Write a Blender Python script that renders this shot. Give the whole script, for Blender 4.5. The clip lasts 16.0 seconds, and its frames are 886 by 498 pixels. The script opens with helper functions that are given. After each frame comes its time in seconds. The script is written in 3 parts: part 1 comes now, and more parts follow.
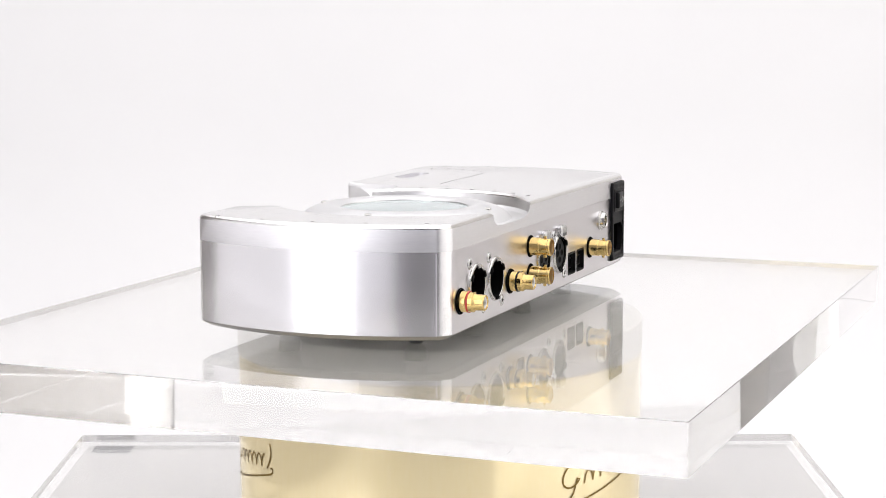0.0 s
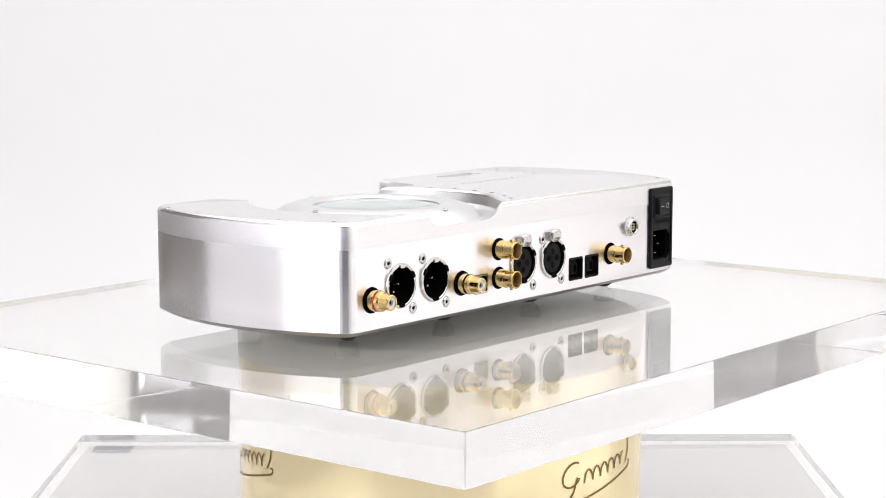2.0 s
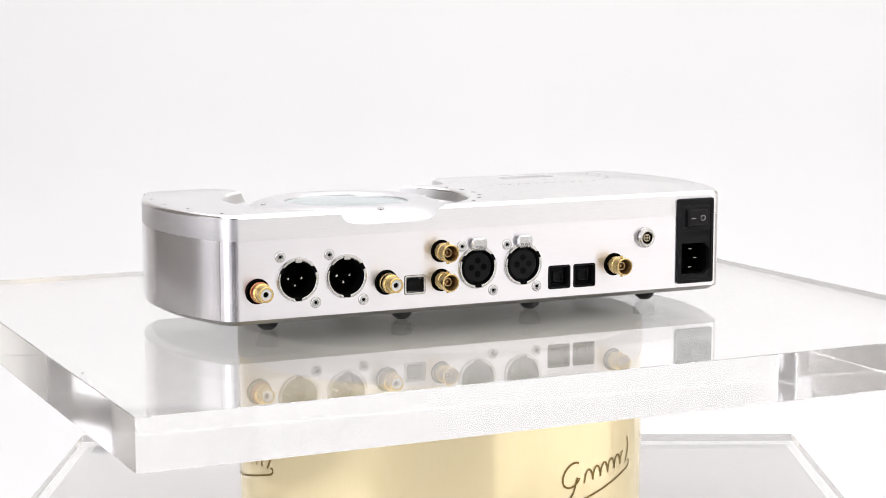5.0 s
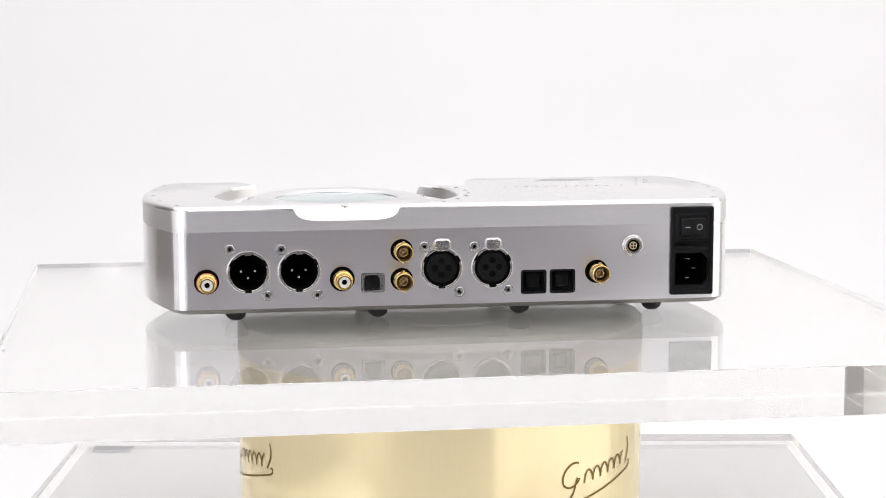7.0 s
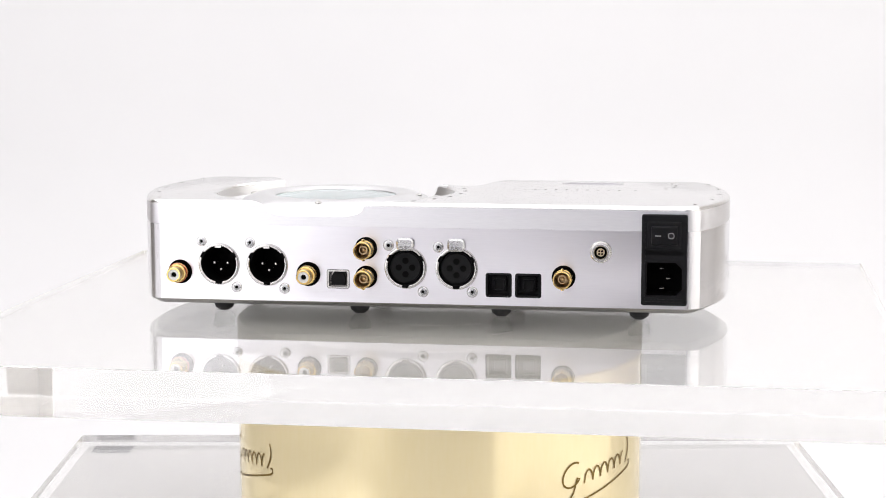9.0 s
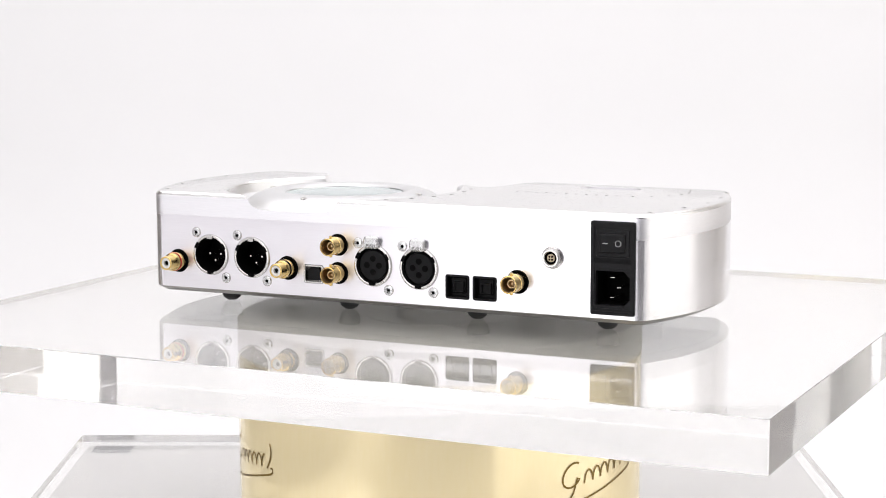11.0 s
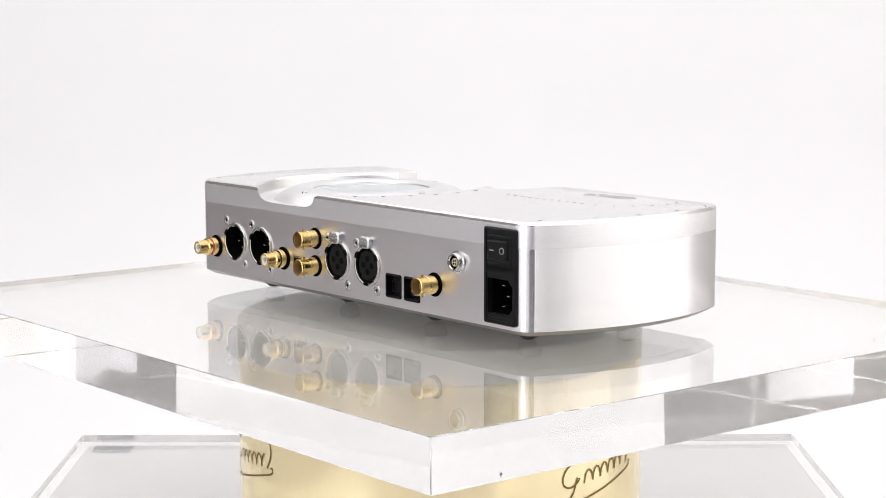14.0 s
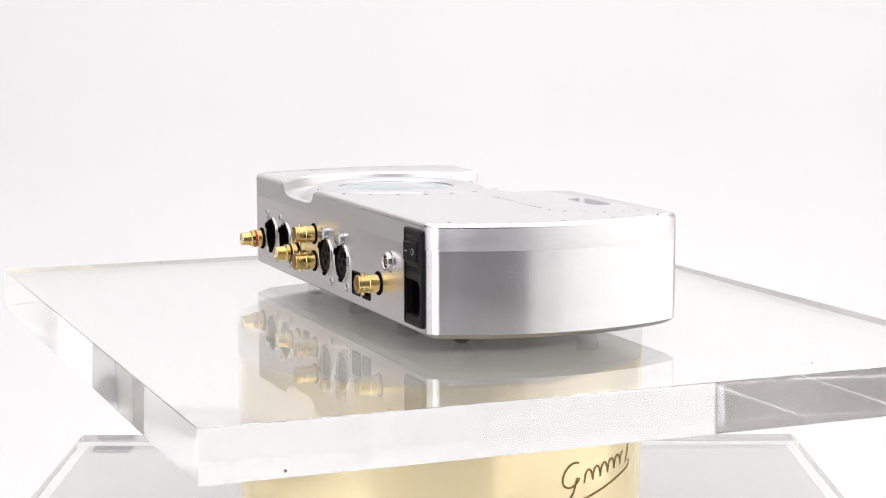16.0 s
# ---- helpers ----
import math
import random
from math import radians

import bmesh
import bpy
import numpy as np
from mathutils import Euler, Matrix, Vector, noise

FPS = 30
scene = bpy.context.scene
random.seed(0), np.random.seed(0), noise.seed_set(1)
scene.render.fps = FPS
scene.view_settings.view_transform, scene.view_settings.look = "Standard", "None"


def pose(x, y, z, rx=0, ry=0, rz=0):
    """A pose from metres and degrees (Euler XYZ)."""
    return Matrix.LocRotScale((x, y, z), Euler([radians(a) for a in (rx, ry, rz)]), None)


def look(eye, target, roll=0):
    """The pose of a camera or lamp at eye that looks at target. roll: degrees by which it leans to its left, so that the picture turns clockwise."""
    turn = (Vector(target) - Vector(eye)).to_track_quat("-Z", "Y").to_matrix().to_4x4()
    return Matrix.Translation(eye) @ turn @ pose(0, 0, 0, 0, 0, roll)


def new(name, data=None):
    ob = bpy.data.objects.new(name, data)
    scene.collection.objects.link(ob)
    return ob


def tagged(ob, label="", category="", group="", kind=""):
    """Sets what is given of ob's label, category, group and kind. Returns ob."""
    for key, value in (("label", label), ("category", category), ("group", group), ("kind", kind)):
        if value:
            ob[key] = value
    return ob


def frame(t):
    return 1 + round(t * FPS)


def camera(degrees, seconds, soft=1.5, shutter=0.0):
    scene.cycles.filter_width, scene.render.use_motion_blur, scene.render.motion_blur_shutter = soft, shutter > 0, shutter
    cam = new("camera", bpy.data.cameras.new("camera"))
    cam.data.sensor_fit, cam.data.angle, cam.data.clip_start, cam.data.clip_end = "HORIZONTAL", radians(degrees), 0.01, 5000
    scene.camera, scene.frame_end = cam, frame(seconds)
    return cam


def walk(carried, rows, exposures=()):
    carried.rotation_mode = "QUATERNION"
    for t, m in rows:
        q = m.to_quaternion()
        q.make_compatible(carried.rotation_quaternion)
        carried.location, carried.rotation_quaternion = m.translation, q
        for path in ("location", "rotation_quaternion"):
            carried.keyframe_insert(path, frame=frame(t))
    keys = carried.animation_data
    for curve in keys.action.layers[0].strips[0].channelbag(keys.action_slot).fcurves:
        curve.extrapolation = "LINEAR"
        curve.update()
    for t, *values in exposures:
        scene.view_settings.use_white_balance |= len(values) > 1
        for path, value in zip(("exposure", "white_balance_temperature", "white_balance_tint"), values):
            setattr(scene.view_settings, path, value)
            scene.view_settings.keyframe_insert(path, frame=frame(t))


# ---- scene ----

# ---------------------------------------------------------------- camera
EYE = (0.0, -1.0869, 0.1781)
cam = camera(26.87, 16.0, soft=0.95)
CAM_POSE = pose(*EYE, 90 - 7.591, 0, -0.0973) @ pose(0, 0, 0, 0, 0, -0.086)
walk(cam, [(0, CAM_POSE), (16, CAM_POSE)], exposures=[(0, 0.06), (16, 0.06)])

# ---------------------------------------------------------------- world and studio lights
# clear plates pass light along by many inner reflections
scene.cycles.max_bounces, scene.cycles.glossy_bounces, scene.cycles.transmission_bounces = 16, 14, 14
world = bpy.data.worlds.new("studio_world")
scene.world = world
world.use_nodes = True
world.node_tree.nodes["Background"].inputs[0].default_value = (0.9, 0.92, 1.0, 1)
world.node_tree.nodes["Background"].inputs[1].default_value = 0.3


def softbox(name, eye, target, w, h, radiance, colour=(1, 1, 1)):
    """A soft studio lamp of w x h metres with the given surface brightness."""
    lamp = bpy.data.lights.new(name, "AREA")
    lamp.shape, lamp.size, lamp.size_y = "RECTANGLE", w, h
    lamp.energy = radiance * math.pi * w * h
    lamp.color = colour
    ob = new(name, lamp)
    ob.matrix_world = look(eye, target)
    return ob


softbox("overhead_softbox", (0, -0.3, 2.3), (0, -0.3, 0), 6.0, 5.6, 1.2, (1.0, 0.982, 1.0))
softbox("left_softbox", (-1.455, -1.221, 0.40), (0, 0, 0.1), 3.54, 1.7, 0.80, (0.975, 0.955, 1.0))
softbox("left_key_softbox", (-1.083, -1.438, 0.40), (0, 0, 0.1), 0.80, 1.6, 1.45, (0.99, 0.985, 1.0))
softbox("right_softbox", (1.785, -0.70, 0.32), (0, 0, 0.1), 3.4, 2.2, 0.60, (1.0, 0.985, 0.955))


# ---------------------------------------------------------------- materials
def material(name, colour, rough=0.5, metal=0.0, **more):
    m = bpy.data.materials.new(name)
    m.use_nodes = True
    b = m.node_tree.nodes["Principled BSDF"]
    b.inputs["Base Color"].default_value = (*colour, 1)
    b.inputs["Roughness"].default_value = rough
    b.inputs["Metallic"].default_value = metal
    for key, value in more.items():
        b.inputs[key.replace("_", " ")].default_value = value
    return m


def grain(m, stretch, colours, rough, bump=0.0, scale=300.0, dist=0.0002):
    """Stretched noise at two scales that varies a material's colour, roughness and relief."""
    nt = m.node_tree
    n, l = nt.nodes, nt.links
    b = n["Principled BSDF"]
    tc = n.new("ShaderNodeTexCoord")
    mp = n.new("ShaderNodeMapping")
    mp.inputs["Scale"].default_value = stretch
    fine, wide = n.new("ShaderNodeTexNoise"), n.new("ShaderNodeTexNoise")
    fine.inputs["Scale"].default_value, wide.inputs["Scale"].default_value = scale, scale / 12
    fine.inputs["Detail"].default_value = wide.inputs["Detail"].default_value = 4
    l.new(tc.outputs["Object"], mp.inputs[0])
    l.new(mp.outputs[0], fine.inputs["Vector"])
    l.new(mp.outputs[0], wide.inputs["Vector"])
    mix = n.new("ShaderNodeMix")
    mix.inputs[0].default_value = 0.45
    l.new(fine.outputs["Fac"], mix.inputs[2])
    l.new(wide.outputs["Fac"], mix.inputs[3])
    ramp = n.new("ShaderNodeValToRGB")
    ramp.color_ramp.elements[0].position, ramp.color_ramp.elements[1].position = 0.32, 0.68
    ramp.color_ramp.elements[0].color, ramp.color_ramp.elements[1].color = (*colours[0], 1), (*colours[1], 1)
    l.new(mix.outputs[0], ramp.inputs[0])
    l.new(ramp.outputs[0], b.inputs["Base Color"])
    rr = n.new("ShaderNodeMapRange")
    rr.inputs[1].default_value, rr.inputs[2].default_value = 0.3, 0.7
    rr.inputs[3].default_value, rr.inputs[4].default_value = rough
    l.new(mix.outputs[0], rr.inputs[0])
    l.new(rr.outputs[0], b.inputs["Roughness"])
    if bump:
        bp = n.new("ShaderNodeBump")
        bp.inputs["Strength"].default_value, bp.inputs["Distance"].default_value = bump, dist
        l.new(fine.outputs["Fac"], bp.inputs["Height"])
        l.new(bp.outputs[0], b.inputs["Normal"])
    return m


def brushed(m, amount=0.6):
    """Brushing that runs level round an upright axis."""
    nt = m.node_tree
    t = nt.nodes.new("ShaderNodeTangent")
    t.direction_type, t.axis = "RADIAL", "Z"
    b = nt.nodes["Principled BSDF"]
    b.inputs["Anisotropic"].default_value = amount
    b.inputs["Anisotropic Rotation"].default_value = 0.25
    nt.links.new(t.outputs[0], b.inputs["Tangent"])
    return m


ALU = brushed(grain(material("brushed_aluminium", (0.86, 0.86, 0.88), 0.28, 1.0), (0.06, 0.06, 1.0),
                    ((0.838, 0.824, 0.858), (0.872, 0.858, 0.892)), (0.274, 0.279), 0.0, 1500.0), 0.7)
ALU_END = brushed(grain(material("satin_end_aluminium", (0.86, 0.86, 0.88), 0.28, 1.0), (0.06, 0.06, 1.0),
                        ((0.825, 0.82, 0.842), (0.87, 0.865, 0.886)), (0.235, 0.25), 0.0, 1500.0), 0.6)
ALU_TOP = grain(material("satin_aluminium", (0.87, 0.87, 0.88), 0.36, 1.0), (1.0, 1.0, 1.0),
                ((0.765, 0.76, 0.76), (0.80, 0.795, 0.79)), (0.18, 0.25), 0.03, 1500.0)
ALU_RING = grain(material("turned_aluminium", (0.7, 0.7, 0.71), 0.3, 1.0), (1.0, 1.0, 1.0), ((0.66, 0.66, 0.665), (0.72, 0.72, 0.725)), (0.30, 0.38), 0.0, 1500.0)
ALU_CHANNEL = grain(material("milled_aluminium", (0.7, 0.7, 0.71), 0.32, 1.0), (1.0, 1.0, 1.0), ((0.72, 0.72, 0.725), (0.77, 0.77, 0.775)), (0.28, 0.36), 0.0, 1500.0)
ALU_SIDE = grain(material("blasted_aluminium", (0.85, 0.85, 0.87), 0.4, 1.0), (0.12, 0.12, 1.0),
                 ((0.82, 0.815, 0.84), (0.875, 0.87, 0.89)), (0.36, 0.42), 0.0, 1500.0)
ALU_NOTCH = grain(material("dull_milled_aluminium", (0.85, 0.85, 0.86), 0.6, 1.0), (1.0, 1.0, 1.0), ((0.84, 0.84, 0.845), (0.88, 0.88, 0.885)), (0.55, 0.65), 0.0, 1500.0)
GOLD = grain(material("gold_plating", (0.83, 0.60, 0.22), 0.2, 1.0), (1, 1, 1), ((0.66, 0.475, 0.18), (0.76, 0.57, 0.245)), (0.14, 0.22), 0.0, 800)
NICKEL = grain(material("nickel_plating", (0.72, 0.70, 0.66), 0.22, 1.0), (1, 1, 1), ((0.52, 0.51, 0.49), (0.62, 0.61, 0.59)), (0.16, 0.28), 0.0, 900)
BLACK = grain(material("black_plastic", (0.008, 0.008, 0.009), 0.4, Specular_IOR_Level=0.15), (1, 1, 1), ((0.006, 0.006, 0.007), (0.011, 0.011, 0.012)), (0.34, 0.5), 0.06, 1200)
BORE = material("black_bore", (0.003, 0.003, 0.003), 0.75, Specular_IOR_Level=0.06)
STEEL = grain(material("dull_steel", (0.45, 0.45, 0.45), 0.3, 1.0), (1, 1, 1), ((0.52, 0.52, 0.52), (0.66, 0.66, 0.66)), (0.2, 0.34), 0.0, 900)
RUBBER = grain(material("black_rubber", (0.02, 0.02, 0.02), 0.7), (1, 1, 1), ((0.015, 0.015, 0.015), (0.03, 0.03, 0.03)), (0.6, 0.8), 0.1, 1200)
WHITE_PLASTIC = material("white_nylon", (0.75, 0.74, 0.72), 0.4)
DARK_BASE = grain(material("dark_base_paint", (0.16, 0.158, 0.155), 0.5), (1, 1, 1), ((0.14, 0.138, 0.135), (0.18, 0.178, 0.175)), (0.4, 0.6), 0.05, 500)
BRONZE = grain(material("shaded_bronze", (0.52, 0.36, 0.19), 0.4, 1.0), (1, 1, 1), ((0.60, 0.44, 0.24), (0.68, 0.52, 0.31)), (0.35, 0.5), 0.0, 800)
INSERT = material("matt_black_insert", (0.007, 0.007, 0.0075), 0.5, Specular_IOR_Level=0.13)
TAN = material("tan_insulator", (0.55, 0.45, 0.30), 0.4)
DOT = material("small_dark_hole", (0.16, 0.155, 0.15), 0.7)
# aluminium darkened in its colour to stand for shade under the case
SHADED_BEVEL = material("shaded_bevel_metal", (0.34, 0.33, 0.32), 0.38, 1.0)
RED_RING = material("red_ring", (0.55, 0.05, 0.03), 0.35)
PRINT = material("white_marking", (0.42, 0.42, 0.42), 0.5)
BRASS_DRUM = grain(material("lacquered_brass", (0.97, 0.84, 0.53), 0.2, 0.45), (1, 1, 0.15),
                   ((0.96, 0.82, 0.50), (0.975, 0.845, 0.54)), (0.12, 0.17), 0.0, 500)
LOGO = grain(material("dark_gold_print", (0.20, 0.13, 0.03), 0.35, 0.6), (1, 1, 1), ((0.15, 0.095, 0.02), (0.27, 0.18, 0.05)), (0.3, 0.45), 0.0, 400)
ACRYLIC = material("clear_acrylic", (0.985, 0.985, 0.975), 0.0, 0.0, IOR=1.49, Transmission_Weight=1.0)


def scratched(m):
    """Fine crossed scratches and wiped smudges in a clear surface, passed on to milky()."""
    n, l = m.node_tree.nodes, m.node_tree.links
    tc = n.new("ShaderNodeTexCoord")
    last = None
    for turn, scale, thin, low, high, top in ((0.5, 95.0, 15.0, 0.60, 0.72, 0.9), (-0.35, 80.0, 13.0, 0.60, 0.72, 0.8), (1.3, 110.0, 15.0, 0.60, 0.72, 0.9), (0.1, 38.0, 2.2, 0.45, 0.75, 0.06)):
        mp, nz, rp = n.new("ShaderNodeMapping"), n.new("ShaderNodeTexNoise"), n.new("ShaderNodeMapRange")
        mp.inputs["Rotation"].default_value = (0, 0, turn)
        mp.inputs["Scale"].default_value = (1.0, thin, 1.0)
        nz.inputs["Scale"].default_value, nz.inputs["Detail"].default_value, nz.inputs["Distortion"].default_value = scale, 3, 0.4
        rp.inputs[1].default_value, rp.inputs[2].default_value, rp.inputs[4].default_value = low, high, top
        l.new(tc.outputs["Object"], mp.inputs[0])
        l.new(mp.outputs[0], nz.inputs["Vector"])
        l.new(nz.outputs["Fac"], rp.inputs[0])
        if last is None:
            last = rp.outputs[0]
        else:
            mx = n.new("ShaderNodeMath")
            mx.operation = "MAXIMUM"
            l.new(last, mx.inputs[0])
            l.new(rp.outputs[0], mx.inputs[1])
            last = mx.outputs[0]
    sc = n.new("ShaderNodeMath")
    sc.operation = "MULTIPLY"
    sc.inputs[1].default_value = 1.0
    l.new(last, sc.inputs[0])
    sc.label = "scratches"
    return m


def milky(m, share):
    """A clear surface with a thin cloudy skin."""
    n, l = m.node_tree.nodes, m.node_tree.links
    df, tr = n.new("ShaderNodeBsdfDiffuse"), n.new("ShaderNodeBsdfTranslucent")
    df.inputs[0].default_value = tr.inputs[0].default_value = (0.95, 0.935, 0.915, 1)
    a, b = n.new("ShaderNodeMixShader"), n.new("ShaderNodeMixShader")
    a.inputs[0].default_value, b.inputs[0].default_value = 0.5, share
    for node in list(n):
        if node.label == "scratches":
            ad = n.new("ShaderNodeMath")
            ad.operation = "MULTIPLY_ADD"
            ad.inputs[1].default_value, ad.inputs[2].default_value = 0.20, share
            l.new(node.outputs[0], ad.inputs[0])
            l.new(ad.outputs[0], b.inputs[0])
    l.new(df.outputs[0], a.inputs[1])
    l.new(tr.outputs[0], a.inputs[2])
    l.new(n["Principled BSDF"].outputs[0], b.inputs[1])
    l.new(a.outputs[0], b.inputs[2])
    l.new(b.outputs[0], n["Material Output"].inputs[0])
    return m


milky(scratched(ACRYLIC), 0.03)
ACRYLIC_EDGE = milky(material("sawn_acrylic_edge", (0.985, 0.985, 0.975), 0.02, 0.0, IOR=1.49, Transmission_Weight=1.0), 0.03)
ACRYLIC_UNDER = milky(material("dulled_acrylic_underside", (0.985, 0.985, 0.975), 0.03, 0.0, IOR=1.49, Transmission_Weight=1.0), 0.05)
GLASS = material("pale_cyan_glass", (0.85, 0.975, 0.975), 0.02, 0.0, IOR=1.5, Transmission_Weight=0.75)
PAD = material("grey_pad", (0.035, 0.035, 0.04), 0.6)
WHITE_WALL = grain(material("white_paper", (0.86, 0.86, 0.87), 0.85), (1, 1, 1), ((0.875, 0.875, 0.88), (0.895, 0.895, 0.90)), (0.8, 0.9), 0.0, 3.0)
GREY_WALL = grain(material("grey_cloth", (0.22, 0.21, 0.235), 0.9), (1, 1, 1), ((0.12, 0.113, 0.13), (0.135, 0.128, 0.145)), (0.85, 0.95), 0.0, 3.0)
CREAM_WALL = grain(material("cream_wall", (0.62, 0.60, 0.57), 0.9), (1, 1, 1), ((0.73, 0.71, 0.68), (0.77, 0.75, 0.72)), (0.85, 0.95), 0.0, 3.0)
BEIGE_WALL = grain(material("beige_wall", (0.26, 0.245, 0.235), 0.9), (1, 1, 1), ((0.13, 0.120, 0.112), (0.32, 0.30, 0.285)), (0.85, 0.95), 0.0, 4.0)
CAP = grain(material("pale_platter", (0.5, 0.5, 0.5), 0.5), (1, 1, 1), ((0.55, 0.53, 0.49), (0.60, 0.58, 0.53)), (0.45, 0.6), 0.02, 60.0)
PLINTH = grain(material("painted_plinth", (0.42, 0.41, 0.405), 0.6), (1, 1, 1), ((0.40, 0.39, 0.385), (0.44, 0.43, 0.425)), (0.5, 0.7), 0.05, 40.0)


# ---------------------------------------------------------------- mesh helpers
def part(name, bm, mat, parent=None, label="", smooth=30):
    """Link a bmesh as one mesh object, under a thing or part if given."""
    bmesh.ops.remove_doubles(bm, verts=bm.verts, dist=1e-7)
    bmesh.ops.recalc_face_normals(bm, faces=bm.faces)
    me = bpy.data.meshes.new(name)
    bm.to_mesh(me)
    bm.free()
    return mesh_part(name, me, mat, parent, label, smooth)


def mesh_part(name, me, mat, parent=None, label="", smooth=30):
    me.materials.clear()
    me.materials.append(mat)
    if smooth:
        me.polygons.foreach_set("use_smooth", [True] * len(me.polygons))
        me.set_sharp_from_angle(angle=radians(smooth))
    ob = new(name, me)
    if parent:
        ob.parent = parent
    if label:
        ob["label"] = label
    return ob


def lathe(bm, profile, frame_m, n=32):
    """Turn a profile of (radius, height) about the z axis of frame_m."""
    rings = []
    for r, h in profile:
        if r < 1e-9:
            rings.append([bm.verts.new(frame_m @ Vector((0, 0, h)))])
        else:
            rings.append([bm.verts.new(frame_m @ Vector((r * math.cos(2 * math.pi * k / n), r * math.sin(2 * math.pi * k / n), h))) for k in range(n)])
    for a, b in zip(rings, rings[1:]):
        for k in range(n):
            j = (k + 1) % n
            if len(a) == 1 and len(b) == 1:
                continue
            if len(a) == 1:
                bm.faces.new((a[0], b[j], b[k]))
            elif len(b) == 1:
                bm.faces.new((a[k], a[j], b[0]))
            else:
                bm.faces.new((a[k], a[j], b[j], b[k]))
    return bm


def turned(profile, m, n=32):
    return lathe(bmesh.new(), profile, m, n)


def prism(bm, outline, levels, m=Matrix()):
    """Loft an outline through levels of (height, inset); the ends are closed."""
    rings = []
    for h, inset in levels:
        pts = offset(outline, inset) if inset else outline
        rings.append([bm.verts.new(m @ Vector((x, y, h))) for x, y in pts])
    n = len(outline)
    for a, b in zip(rings, rings[1:]):
        for k in range(n):
            j = (k + 1) % n
            bm.faces.new((a[k], a[j], b[j], b[k]))
    bm.faces.new(rings[0][::-1])
    bm.faces.new(rings[-1])
    return bm


def offset(outline, d):
    """Move a counter-clockwise outline inwards by d."""
    out = []
    n = len(outline)
    for k in range(n):
        p, q, r = (Vector(outline[(k + s) % n]) for s in (-1, 0, 1))
        e, f = (q - p).normalized(), (r - q).normalized()
        a, b = Vector((-e.y, e.x)), Vector((-f.y, f.x))
        s = a + b
        s = s / max(s.length_squared / 2, 0.5)
        out.append(tuple(q + s * d))
    return out


def rounded(w, h, r, n=5):
    """A rounded rectangle about the origin, counter-clockwise."""
    pts = []
    for cx, cy, a0 in ((w / 2 - r, h / 2 - r, 0), (-w / 2 + r, h / 2 - r, 90), (-w / 2 + r, -h / 2 + r, 180), (w / 2 - r, -h / 2 + r, 270)):
        for k in range(n + 1):
            a = radians(a0 + 90 * k / n)
            pts.append((cx + r * math.cos(a), cy + r * math.sin(a)))
    return pts


def slab_bm(x0, x1, y0, y1, z0, z1, r=0.002, e=0.0008):
    m = pose((x0 + x1) / 2, (y0 + y1) / 2, 0)
    return prism(bmesh.new(), rounded(x1 - x0, y1 - y0, r, 3), [(z0, e), (z0 + e, 0), (z1 - e, 0), (z1, e)], m)


def cut(me, cutters):
    """A mesh less the closed bmeshes given."""
    base = bpy.data.objects.new("base", me)
    scene.collection.objects.link(base)
    extra = []
    for bm in cutters:
        bmesh.ops.recalc_face_normals(bm, faces=bm.faces)
        cm = bpy.data.meshes.new("cutter")
        bm.to_mesh(cm)
        bm.free()
        co = bpy.data.objects.new("cutter", cm)
        scene.collection.objects.link(co)
        mod = base.modifiers.new("cut", "BOOLEAN")
        mod.operation, mod.object, mod.solver = "DIFFERENCE", co, "EXACT"
        extra.append(co)
    bpy.context.view_layer.update()
    result = bpy.data.meshes.new_from_object(base.evaluated_get(bpy.context.evaluated_depsgraph_get()))
    for ob in extra + [base]:
        bpy.data.objects.remove(ob)
    return result


def as_mesh(bm):
    bmesh.ops.recalc_face_normals(bm, faces=bm.faces)
    me = bpy.data.meshes.new("solid")
    bm.to_mesh(me)
    bm.free()
    return me


# ---------------------------------------------------------------- studio
FLOOR_Z = -0.95


def studio():
    """White paper sweep between studio walls: a stone-coloured one, cream ones, and a grey cloth on the camera's side."""
    bm = bmesh.new()
    prof = [(-2.6, FLOOR_Z + 0.004)] + [(1.7 + 0.9 * math.sin(radians(a)), FLOOR_Z + 0.904 - 0.9 * math.cos(radians(a))) for a in range(0, 91, 6)] + [(2.6, 2.4)]
    rows = [[bm.verts.new((x, y, z)) for y, z in prof] for x in (-1.6, 1.7)]
    for k in range(len(prof) - 1):
        bm.faces.new((rows[0][k], rows[0][k + 1], rows[1][k + 1], rows[1][k]))
    ob = part("backdrop", bm, WHITE_WALL, None, smooth=60)
    tagged(ob, "seamless white paper sweep, brightly lit", "backdrop", kind="structure")
    for name, x0, x1, y0, y1, z0, z1, mat in (
            ("floor", -2.9, 3.1, -3.5, 2.8, FLOOR_Z - 0.1, FLOOR_Z, CREAM_WALL),
            ("wall_west", -2.9, -2.8, -3.4, 2.7, FLOOR_Z, 2.4, BEIGE_WALL), ("wall_east", 3.0, 3.1, -3.4, 2.7, FLOOR_Z, 2.4, CREAM_WALL),
            ("wall_north", -2.9, 3.1, 2.7, 2.8, FLOOR_Z, 2.4, CREAM_WALL),
            ("wall_south", -2.9, 3.1, -3.5, -3.4, FLOOR_Z, 2.4, GREY_WALL), ("ceiling", -2.9, 3.1, -3.5, 2.8, 2.4, 2.5, WHITE_WALL)):
        kind = name.split("_")[0]
        tagged(part(name, slab_bm(x0, x1, y0, y1, z0, z1), mat), "plain studio " + kind, kind, kind="structure")


# ---------------------------------------------------------------- stand
BASE_TOP, DRUM_R, DRUM_TOP = -0.137, 0.1195, -0.0450


